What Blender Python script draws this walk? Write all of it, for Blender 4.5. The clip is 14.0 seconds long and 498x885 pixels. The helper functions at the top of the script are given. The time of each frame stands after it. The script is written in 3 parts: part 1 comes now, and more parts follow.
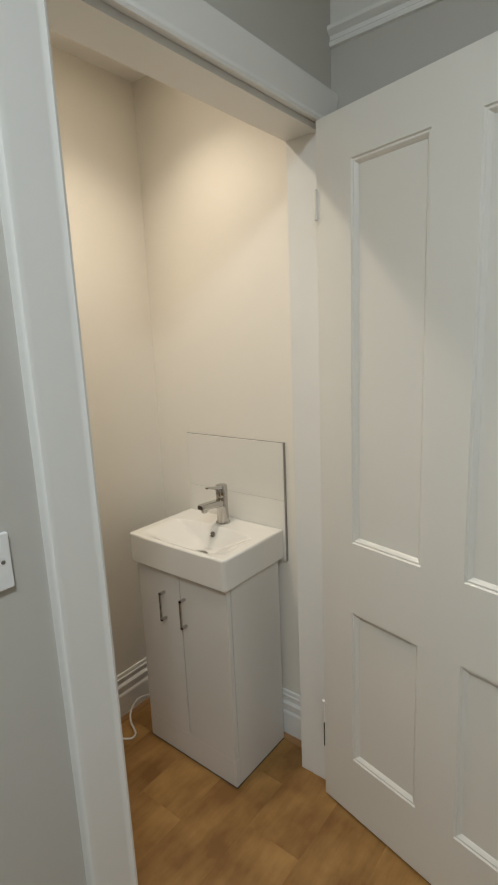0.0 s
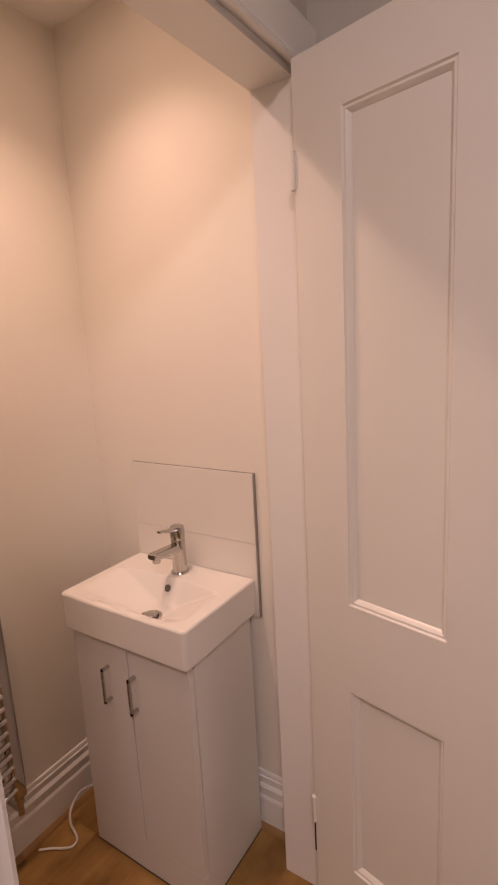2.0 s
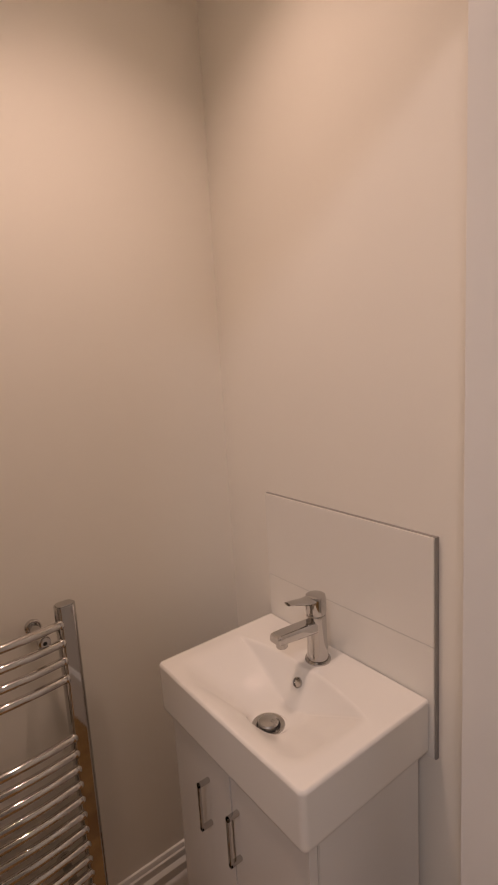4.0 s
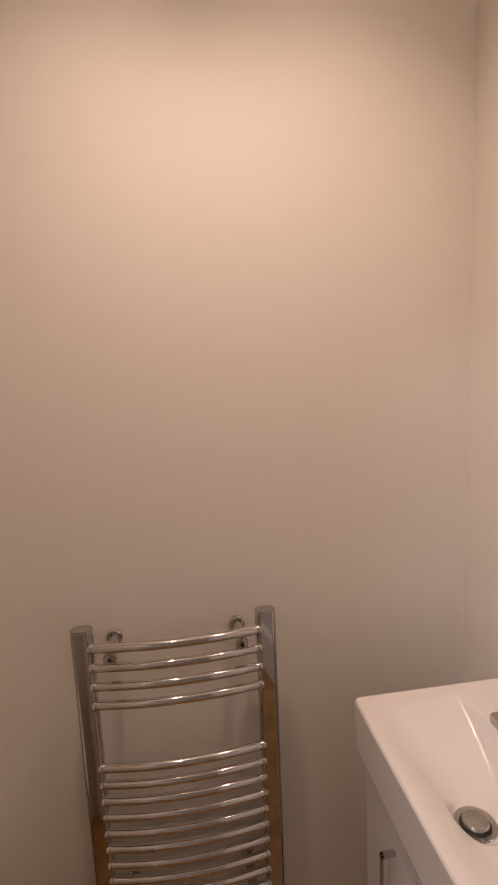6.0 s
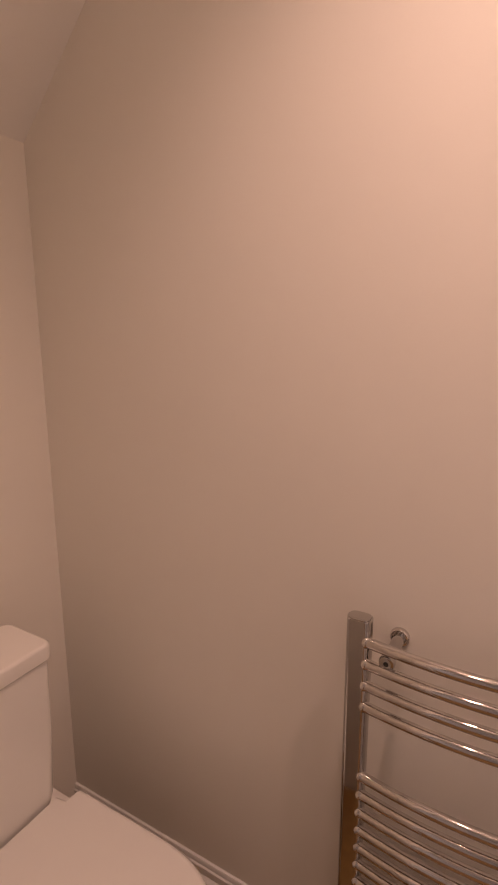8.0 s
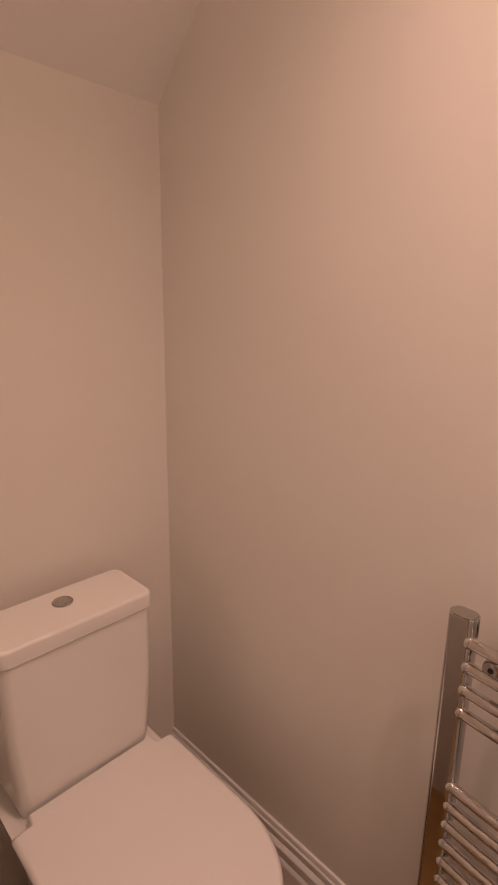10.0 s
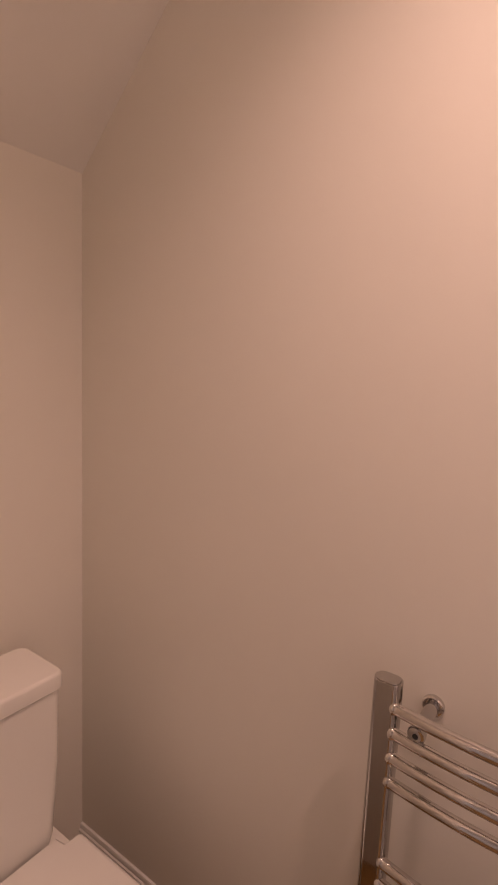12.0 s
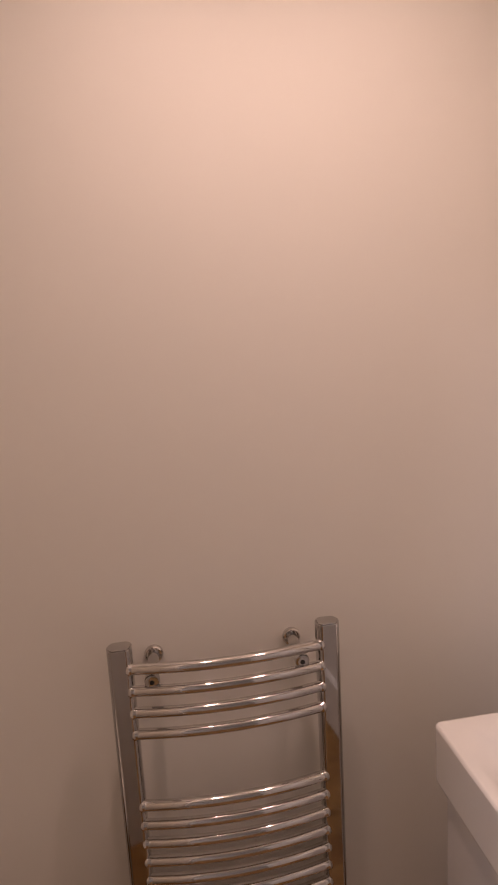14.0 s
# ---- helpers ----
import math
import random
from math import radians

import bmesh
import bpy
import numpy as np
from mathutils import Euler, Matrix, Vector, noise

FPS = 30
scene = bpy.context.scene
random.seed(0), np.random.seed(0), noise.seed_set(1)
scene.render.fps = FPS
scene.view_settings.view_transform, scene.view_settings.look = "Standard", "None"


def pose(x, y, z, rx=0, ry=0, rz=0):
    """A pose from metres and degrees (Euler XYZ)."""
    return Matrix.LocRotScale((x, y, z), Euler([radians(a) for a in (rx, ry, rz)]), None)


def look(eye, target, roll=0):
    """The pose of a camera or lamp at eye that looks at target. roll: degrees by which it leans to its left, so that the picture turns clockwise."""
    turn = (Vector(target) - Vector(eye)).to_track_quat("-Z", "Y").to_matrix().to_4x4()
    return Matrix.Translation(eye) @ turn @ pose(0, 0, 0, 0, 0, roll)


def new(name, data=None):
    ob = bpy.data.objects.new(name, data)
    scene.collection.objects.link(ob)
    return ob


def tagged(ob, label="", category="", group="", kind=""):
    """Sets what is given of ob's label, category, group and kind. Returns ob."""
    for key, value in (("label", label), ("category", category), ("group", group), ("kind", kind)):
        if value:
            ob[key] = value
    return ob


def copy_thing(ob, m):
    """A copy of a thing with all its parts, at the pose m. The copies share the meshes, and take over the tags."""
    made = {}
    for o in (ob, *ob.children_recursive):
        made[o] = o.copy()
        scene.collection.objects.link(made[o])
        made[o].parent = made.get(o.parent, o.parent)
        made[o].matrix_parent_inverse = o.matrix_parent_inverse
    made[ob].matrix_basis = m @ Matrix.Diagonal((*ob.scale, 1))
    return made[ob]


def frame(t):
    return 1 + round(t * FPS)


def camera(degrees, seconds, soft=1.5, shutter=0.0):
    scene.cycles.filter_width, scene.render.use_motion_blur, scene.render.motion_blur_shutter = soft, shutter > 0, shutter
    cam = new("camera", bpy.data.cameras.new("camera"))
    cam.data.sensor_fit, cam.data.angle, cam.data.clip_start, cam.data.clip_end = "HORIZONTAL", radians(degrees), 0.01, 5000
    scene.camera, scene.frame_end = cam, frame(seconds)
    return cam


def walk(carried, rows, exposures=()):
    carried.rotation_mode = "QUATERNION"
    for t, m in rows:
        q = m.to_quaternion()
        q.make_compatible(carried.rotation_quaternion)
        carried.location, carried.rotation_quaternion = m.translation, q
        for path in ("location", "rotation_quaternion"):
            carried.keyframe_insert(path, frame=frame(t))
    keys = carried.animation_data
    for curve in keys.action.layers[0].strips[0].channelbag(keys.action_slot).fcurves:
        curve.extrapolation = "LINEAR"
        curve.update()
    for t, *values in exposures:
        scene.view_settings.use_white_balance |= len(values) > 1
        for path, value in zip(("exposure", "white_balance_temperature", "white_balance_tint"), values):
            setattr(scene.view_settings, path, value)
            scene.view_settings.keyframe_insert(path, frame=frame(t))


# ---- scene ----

# ---- camera ----
cam = camera(51.78, 14.0, soft=2.0)
PATH = [
    (0, look((-1.372, -1.561, 1.452), (-0.607, -0.947, 1.257), -2.47)),
    (0.5, look((-1.372, -1.582, 1.445), (-0.601, -0.968, 1.271), -2.19)),
    (1, look((-1.343, -1.565, 1.446), (-0.562, -0.967, 1.266), -1.73)),
    (1.5, look((-1.240, -1.462, 1.445), (-0.438, -0.893, 1.265), -1.70)),
    (2, look((-1.126, -1.332, 1.453), (-0.303, -0.796, 1.267), -3.06)),
    (2.2, look((-1.077, -1.298, 1.439), (-0.257, -0.755, 1.255), -3.36)),
    (4.3, look((-0.708, -1.057, 1.427), (-0.164, -0.234, 1.265), -3.49)),
    (4.5, look((-0.690, -1.042, 1.433), (-0.179, -0.198, 1.269), -3.60)),
    (5, look((-0.636, -1.028, 1.439), (-0.281, -0.105, 1.291), -2.74)),
    (5.5, look((-0.588, -1.050, 1.426), (-0.412, -0.074, 1.296), -3.18)),
    (6, look((-0.619, -1.012, 1.442), (-0.480, -0.033, 1.292), -2.48)),
    (6.5, look((-0.654, -0.943, 1.444), (-0.496, 0.032, 1.290), -2.70)),
    (7, look((-0.643, -0.881, 1.434), (-0.662, 0.107, 1.279), -2.33)),
    (7.5, look((-0.621, -0.858, 1.416), (-0.881, 0.094, 1.254), -0.95)),
    (8, look((-0.595, -0.816, 1.404), (-1.086, 0.032, 1.206), -0.23)),
    (8.5, look((-0.589, -0.810, 1.396), (-1.213, -0.058, 1.182), -0.66)),
    (8.7, look((-0.590, -0.815, 1.397), (-1.248, -0.094, 1.176), -0.45)),
    (10.8, look((-0.571, -0.730, 1.360), (-1.260, -0.045, 1.124), 0.94)),
    (11, look((-0.581, -0.739, 1.368), (-1.264, -0.042, 1.150), 1.62)),
    (11.5, look((-0.593, -0.765, 1.389), (-1.231, -0.009, 1.241), 2.49)),
    (12, look((-0.596, -0.768, 1.397), (-1.168, 0.041, 1.262), 2.52)),
    (12.5, look((-0.622, -0.798, 1.411), (-1.017, 0.112, 1.286), 1.04)),
    (13, look((-0.662, -0.821, 1.405), (-0.874, 0.149, 1.280), 0.35)),
    (13.5, look((-0.684, -0.857, 1.411), (-0.730, 0.145, 1.274), -2.14)),
    (14, look((-0.699, -0.877, 1.406), (-0.562, 0.103, 1.258), -3.18)),
]
EXPOSURES = [
    (0, 0.31, 6700, 9), (1.5, 0.30, 6700, 9), (1.7, 0.25, 8000, 34), (1.9, 0.2, 8900, 49), (2.2, 0.1, 9100, 50),
    (4.3, -0.2, 7700, 34), (5.0, -0.12, 7300, 30), (5.5, -0.07, 7500, 34), (6.0, 0.0, 7700, 38), (7.0, -0.05, 7900, 42),
    (7.5, 0.02, 8300, 48), (8.0, 0.21, 8500, 53), (8.7, 0.24, 8600, 54), (10.8, 0.38, 8500, 53), (11.5, 0.31, 8500, 54),
    (12.0, 0.23, 8400, 54), (12.7, 0.15, 8200, 51), (13.5, 0.09, 7700, 46), (14.0, 0.03, 7500, 44),
]
walk(cam, PATH, EXPOSURES)

# ---- light ----
ROOM_Z = 2.37
LAMPS = [(-0.335, -0.38), (-0.715, -0.38)]
world = bpy.data.worlds.new("world")
scene.world = world
world.use_nodes = True
sky = world.node_tree.nodes.new("ShaderNodeTexSky")
sky.sky_type, sky.sun_disc, sky.sun_elevation, sky.sun_rotation = "NISHITA", False, radians(25), radians(60)
world.node_tree.links.new(sky.outputs["Color"], world.node_tree.nodes["Background"].inputs["Color"])
world.node_tree.nodes["Background"].inputs["Strength"].default_value = 0.1


def lamp(name, kind, place, target, power, colour, **extra):
    data = bpy.data.lights.new(name, kind)
    data.energy, data.color = power, colour
    for key, value in extra.items():
        setattr(data, key, value)
    ob = new(name, data)
    ob.matrix_world = look(place, target)
    return ob


for lx, ly in LAMPS:
    lamp("downlight_lamp", "SPOT", (lx, ly, ROOM_Z - 0.022), (lx, ly - 0.001, 0), 13.6, (1.0, 0.885, 0.745),
         spot_size=radians(119), spot_blend=1.0, shadow_soft_size=0.026)
# Cool hall fill from an assumed spot overhead; its real source is unseen.
HALL_FILL = (-1.75, -1.75)
lamp("hall_ceiling_lamp", "AREA", (*HALL_FILL, 2.56), (HALL_FILL[0], HALL_FILL[1] - 0.001, 0), 18.5, (0.82, 0.925, 1.0), shape="DISK", size=0.34)


# ---- materials ----
def material(name, colour, rough=0.5, metal=0.0, vary=0.04, scale=6.0, bump=0.0, bump_scale=200.0, coat=0.0, rough_vary=0.05, second=None):
    """Colour and gloss that wander at a broad and at a fine scale, with a fine relief."""
    mat = bpy.data.materials.new(name)
    mat.use_nodes = True
    nt = mat.node_tree
    bsdf = nt.nodes["Principled BSDF"]
    tex = nt.nodes.new("ShaderNodeTexCoord")
    broad = nt.nodes.new("ShaderNodeTexNoise")
    broad.inputs["Scale"].default_value, broad.inputs["Detail"].default_value = scale, 4
    nt.links.new(tex.outputs["Object"], broad.inputs["Vector"])
    ramp = nt.nodes.new("ShaderNodeMix")
    ramp.data_type = "RGBA"
    dark = [c * (1 - vary) for c in (second or colour)]
    light = [min(1, c * (1 + vary)) for c in colour]
    ramp.inputs["A"].default_value, ramp.inputs["B"].default_value = (*dark, 1), (*light, 1)
    nt.links.new(broad.outputs["Fac"], ramp.inputs["Factor"])
    nt.links.new(ramp.outputs["Result"], bsdf.inputs["Base Color"])
    bsdf.inputs["Metallic"].default_value = metal
    bsdf.inputs["Coat Weight"].default_value = coat
    bsdf.inputs["Coat Roughness"].default_value = 0.08
    fine = nt.nodes.new("ShaderNodeTexNoise")
    fine.inputs["Scale"].default_value, fine.inputs["Detail"].default_value = bump_scale, 3
    nt.links.new(tex.outputs["Object"], fine.inputs["Vector"])
    span = nt.nodes.new("ShaderNodeMapRange")
    span.inputs["To Min"].default_value, span.inputs["To Max"].default_value = rough - rough_vary, rough + rough_vary
    nt.links.new(broad.outputs["Fac"], span.inputs["Value"])
    nt.links.new(span.outputs["Result"], bsdf.inputs["Roughness"])
    if bump:
        relief = nt.nodes.new("ShaderNodeBump")
        relief.inputs["Strength"].default_value, relief.inputs["Distance"].default_value = bump, 0.001
        nt.links.new(fine.outputs["Fac"], relief.inputs["Height"])
        nt.links.new(relief.outputs["Normal"], bsdf.inputs["Normal"])
    return mat


def floor_material():
    """Oak-look vinyl: long soft grain, cloudy patches, a shade of its own for each plank."""
    mat = material("oak_vinyl", (0.30, 0.155, 0.060), rough=0.5, vary=0.0, bump=0.15, bump_scale=300)
    nt = mat.node_tree
    bsdf = nt.nodes["Principled BSDF"]
    tex = nt.nodes.new("ShaderNodeTexCoord")
    info = nt.nodes.new("ShaderNodeObjectInfo")
    shift = nt.nodes.new("ShaderNodeVectorMath")
    shift.operation = "MULTIPLY_ADD"
    shift.inputs[1].default_value = (1.6, 9.0, 1.0)
    nt.links.new(tex.outputs["Object"], shift.inputs[0])
    nt.links.new(info.outputs["Random"], shift.inputs[2])
    grain = nt.nodes.new("ShaderNodeTexNoise")
    grain.inputs["Scale"].default_value, grain.inputs["Detail"].default_value = 3.0, 8
    grain.inputs["Roughness"].default_value = 0.62
    nt.links.new(shift.outputs[0], grain.inputs["Vector"])
    cloud = nt.nodes.new("ShaderNodeTexNoise")
    cloud.inputs["Scale"].default_value, cloud.inputs["Detail"].default_value = 7.0, 4
    nt.links.new(tex.outputs["Object"], cloud.inputs["Vector"])
    ramp = nt.nodes.new("ShaderNodeValToRGB")
    els = ramp.color_ramp.elements
    els[0].position, els[0].color = 0.36, (0.215, 0.100, 0.026, 1)
    els[1].position, els[1].color = 0.64, (0.430, 0.240, 0.076, 1)
    mixer = nt.nodes.new("ShaderNodeMath")
    mixer.operation = "MULTIPLY_ADD"
    mixer.inputs[1].default_value = 0.36
    nt.links.new(grain.outputs["Fac"], mixer.inputs[0])
    half = nt.nodes.new("ShaderNodeMath")
    half.operation = "MULTIPLY"
    half.inputs[1].default_value = 0.64
    nt.links.new(cloud.outputs["Fac"], half.inputs[0])
    nt.links.new(half.outputs[0], mixer.inputs[2])
    tone = nt.nodes.new("ShaderNodeMath")
    tone.operation = "MULTIPLY_ADD"
    tone.inputs[1].default_value = 0.10
    nt.links.new(info.outputs["Random"], tone.inputs[0])
    less = nt.nodes.new("ShaderNodeMath")
    less.operation = "SUBTRACT"
    less.inputs[1].default_value = 0.05
    nt.links.new(mixer.outputs[0], less.inputs[0])
    nt.links.new(less.outputs[0], tone.inputs[2])
    nt.links.new(tone.outputs[0], ramp.inputs["Fac"])
    for link in list(bsdf.inputs["Base Color"].links):
        nt.links.remove(link)
    nt.links.new(ramp.outputs["Color"], bsdf.inputs["Base Color"])
    return mat


def glow(name, colour, strength):
    mat = bpy.data.materials.new(name)
    mat.use_nodes = True
    bsdf = mat.node_tree.nodes["Principled BSDF"]
    bsdf.inputs["Emission Color"].default_value = (*colour, 1)
    bsdf.inputs["Emission Strength"].default_value = strength
    return mat


PAINT = material("wall_paint", (0.81, 0.775, 0.705), rough=0.62, vary=0.015, scale=3, bump=0.09, bump_scale=260)
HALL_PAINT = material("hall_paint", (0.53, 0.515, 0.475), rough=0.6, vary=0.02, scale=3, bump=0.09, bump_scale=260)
HALL_UPPER = material("hall_upper_paint", (0.76, 0.745, 0.71), rough=0.6, vary=0.02, scale=3, bump=0.09, bump_scale=260)
CEILING = material("ceiling_paint", (0.82, 0.80, 0.76), rough=0.7, vary=0.01, scale=3, bump=0.2, bump_scale=220)
GLOSS = material("white_gloss_paint", (0.81, 0.805, 0.78), rough=0.24, vary=0.02, scale=7, bump=0.10, bump_scale=60)
DOOR_PAINT = material("door_gloss_paint", (0.77, 0.755, 0.705), rough=0.30, vary=0.015, scale=5, bump=0.02, bump_scale=30, rough_vary=0.02)
MELAMINE = material("white_gloss_board", (0.72, 0.70, 0.665), rough=0.16, vary=0.01, scale=5, rough_vary=0.02)
CERAMIC = material("white_ceramic", (0.82, 0.80, 0.755), rough=0.07, vary=0.01, scale=6, rough_vary=0.015)
SEAT = material("white_seat_plastic", (0.80, 0.78, 0.74), rough=0.2, vary=0.01, scale=6, rough_vary=0.02)
TILE = material("white_gloss_tile", (0.79, 0.765, 0.71), rough=0.10, vary=0.02, scale=9, bump=0.05, bump_scale=25, rough_vary=0.02)
GROUT = material("pale_grout", (0.47, 0.45, 0.42), rough=0.8, vary=0.08, scale=60)
TILE_JOINT = material("pale_tile_joint", (0.60, 0.58, 0.54), rough=0.7, vary=0.08, scale=60)
SEALANT = material("grey_sealant", (0.27, 0.25, 0.23), rough=0.6, vary=0.08, scale=60)
CHROME = material("chrome", (0.53, 0.515, 0.50), rough=0.05, metal=1.0, vary=0.01, scale=20, rough_vary=0.02)
BAR_CHROME = material("bar_chrome", (0.64, 0.615, 0.59), rough=0.05, metal=1.0, vary=0.01, scale=20, rough_vary=0.005)
POST_CHROME = material("post_chrome", (0.50, 0.485, 0.47), rough=0.05, metal=1.0, vary=0.02, scale=20, rough_vary=0.02)


def hazed(mat, colour, share=0.22, rough=0.30):
    """Mixes in a second, rougher gloss lobe that widens highlights to imitate lens bloom."""
    nt = mat.node_tree
    out, bsdf = nt.nodes["Material Output"], nt.nodes["Principled BSDF"]
    haze, mix = nt.nodes.new("ShaderNodeBsdfAnisotropic"), nt.nodes.new("ShaderNodeMixShader")
    haze.inputs["Color"].default_value = (*colour, 1)
    haze.inputs["Roughness"].default_value = rough
    mix.inputs["Fac"].default_value = share
    nt.links.new(bsdf.outputs[0], mix.inputs[1])
    nt.links.new(haze.outputs[0], mix.inputs[2])
    nt.links.new(mix.outputs[0], out.inputs["Surface"])


hazed(BAR_CHROME, (0.68, 0.66, 0.63), 0.06, 0.24)
BRUSHED = material("brushed_steel", (0.50, 0.49, 0.47), rough=0.28, metal=1.0, vary=0.04, scale=30)
# Near-black for feet and screws, and for shade painted into gaps and holes.
DARK = material("dark_recess", (0.03, 0.028, 0.025), rough=0.6, vary=0.1, scale=40)
PLASTIC = material("white_plastic", (0.80, 0.80, 0.79), rough=0.3, vary=0.01, scale=20)
OAK = material("oak_beading", (0.34, 0.18, 0.075), rough=0.45, vary=0.15, scale=30, bump=0.2, bump_scale=150)
FLOOR = floor_material()
# Glow for the added, unseen hall fixture.
HALL_FILL_GLOW = glow("hall_fill_glow", (0.78, 0.89, 1.0), 6)
LENS = glow("lamp_lens", (1.0, 0.88, 0.72), 42)


# ---- mesh tools ----
def mesh(name, bm, mat, smooth=True, angle=35):
    bmesh.ops.recalc_face_normals(bm, faces=bm.faces)
    data = bpy.data.meshes.new(name)
    bm.to_mesh(data)
    bm.free()
    data.materials.append(mat)
    if smooth:
        data.polygons.foreach_set("use_smooth", [True] * len(data.polygons))
        data.set_sharp_from_angle(angle=radians(angle))
    return data


def part(name, bm, mat, parent=None, label="", kind="", angle=35):
    ob = new(name, mesh(name, bm, mat, angle=angle))
    if parent is not None:
        ob.parent = parent
    shade = ob.modifiers.new("shade", "WEIGHTED_NORMAL")
    shade.keep_sharp, shade.weight = True, 80
    return tagged(ob, label=label, kind=kind)


def thing(name, label, category, place=(0, 0, 0), group=""):
    ob = new(name)
    ob.location = place
    ob.empty_display_size = 0.1
    bpy.context.view_layer.update()
    return tagged(ob, label=label, category=category, group=group)


def box(lo, hi, bevel=0.0, segments=2, bm=None):
    bm = bm or bmesh.new()
    made = bmesh.ops.create_cube(bm, size=1)["verts"]
    c = [(a + b) / 2 for a, b in zip(lo, hi)]
    s = [b - a for a, b in zip(lo, hi)]
    for v in made:
        v.co = Vector([c[i] + v.co[i] * s[i] for i in range(3)])
    if bevel:
        edges = list({e for v in made for e in v.link_edges})
        bmesh.ops.bevel(bm, geom=edges, offset=bevel, segments=segments, affect="EDGES", profile=0.6)
    return bm


def prism(outline, lift, bevel=0.0, bm=None, axis="z", at=0.0, segments=2):
    """A closed outline, drawn in the plane across the axis, given a thickness along it."""
    bm = bm or bmesh.new()

    def spot(u, v, w):
        return {"z": (u, v, w), "x": (w, u, v), "y": (u, w, v)}[axis]
    low = [bm.verts.new(spot(u, v, at)) for u, v in outline]
    top = [bm.verts.new(spot(u, v, at + lift)) for u, v in outline]
    n = len(outline)
    faces = [bm.faces.new(low[::-1]), bm.faces.new(top)]
    for i in range(n):
        faces.append(bm.faces.new((low[i], low[(i + 1) % n], top[(i + 1) % n], top[i])))
    if bevel:
        edges = list(faces[0].edges) + list(faces[1].edges)
        bmesh.ops.bevel(bm, geom=edges, offset=bevel, segments=segments, affect="EDGES", profile=0.6)
    return bm


def lathe(profile, steps=32, centre=(0, 0, 0), axis="z", bm=None):
    """A turned shape: (radius, along) pairs from one end to the other."""
    bm = bm or bmesh.new()
    rings = []
    for r, w in profile:
        ring = []
        for i in range(steps):
            a = 2 * math.pi * i / steps
            u, v = r * math.cos(a), r * math.sin(a)
            p = {"z": (u, v, w), "x": (w, u, v), "y": (u, w, v)}[axis]
            ring.append(bm.verts.new(Vector(p) + Vector(centre)))
        rings.append(ring)
    for a, b in zip(rings, rings[1:]):
        for i in range(steps):
            bm.faces.new((a[i], a[(i + 1) % steps], b[(i + 1) % steps], b[i]))
    bm.faces.new(rings[0])
    bm.faces.new(rings[-1][::-1])
    return bm


def tube(points, radius, steps=12, flat=1.0, bm=None, up=(0, 0, 1)):
    """A round bar along a line of points; radius may be a list; flat squashes it along up."""
    bm = bm or bmesh.new()
    pts = [Vector(p) for p in points]
    radii = radius if isinstance(radius, (list, tuple)) else [radius] * len(pts)
    rings = []
    for i, p in enumerate(pts):
        way = (pts[min(i + 1, len(pts) - 1)] - pts[max(i - 1, 0)]).normalized()
        side = way.cross(Vector(up))
        side = side.normalized() if side.length > 1e-4 else Vector((1, 0, 0))
        top = side.cross(way).normalized()
        rings.append([bm.verts.new(p + side * radii[i] * math.cos(a) + top * radii[i] * flat * math.sin(a))
                      for a in (2 * math.pi * k / steps for k in range(steps))])
    for a, b in zip(rings, rings[1:]):
        for i in range(steps):
            bm.faces.new((a[i], a[(i + 1) % steps], b[(i + 1) % steps], b[i]))
    bm.faces.new(rings[0])
    bm.faces.new(rings[-1][::-1])
    return bm


def curve_points(keys, n):
    """A smooth line through the key points."""
    keys = [Vector(k) for k in keys]
    pad = [keys[0] * 2 - keys[1]] + keys + [keys[-1] * 2 - keys[-2]]
    out = []
    for i in range(1, len(pad) - 2):
        a, b, c, d = pad[i - 1:i + 3]
        for k in range(n):
            t = k / n
            out.append(0.5 * (2 * b + (c - a) * t + (2 * a - 5 * b + 4 * c - d) * t * t + (3 * b - a - 3 * c + d) * t ** 3))
    return out + [keys[-1]]


def rounded_rect(x0, x1, y0, y1, r, n=6):
    pts = []
    for cx, cy, a0 in ((x1 - r, y1 - r, 0), (x0 + r, y1 - r, 90), (x0 + r, y0 + r, 180), (x1 - r, y0 + r, 270)):
        for k in range(n + 1):
            a = radians(a0 + 90 * k / n)
            pts.append((cx + r * math.cos(a), cy + r * math.sin(a)))
    return pts


# ---- the rooms ----
X_WEST, Y_IN, Y_OUT = -1.632, -0.715, -0.825
OPEN_L, OPEN_R, OPEN_T = -0.902, -0.080, 2.012
HALL_R, HALL_L, HALL_Y, HALL_Z = -0.050, -2.45, -3.10, 2.65
SLOPE_Z = 1.824

part("floor", box((HALL_L - 0.1, HALL_Y - 0.1, -0.08), (0.1, 0.1, -0.006)), OAK, kind="structure")
part("wall_north", box((X_WEST - 0.1, 0, -0.006), (0.1, 0.1, HALL_Z)), PAINT, kind="structure")
part("wall_east", box((0, Y_OUT, -0.006), (0.1, 0, HALL_Z)), PAINT, kind="structure")
part("wall_west", box((X_WEST - 0.1, Y_OUT + 0.05, -0.006), (X_WEST, 0, HALL_Z)), PAINT, kind="structure")


def wall_with_opening(name, y0, y1, x0, x1, mat):
    bm = box((x0, y0, -0.006), (OPEN_L, y1, HALL_Z))
    if x1 > OPEN_R:
        box((OPEN_R, y0, -0.006), (x1, y1, HALL_Z), bm=bm)
    box((OPEN_L, y0, OPEN_T), (OPEN_R, y1, HALL_Z), bm=bm)
    return part(name, bm, mat, kind="structure")


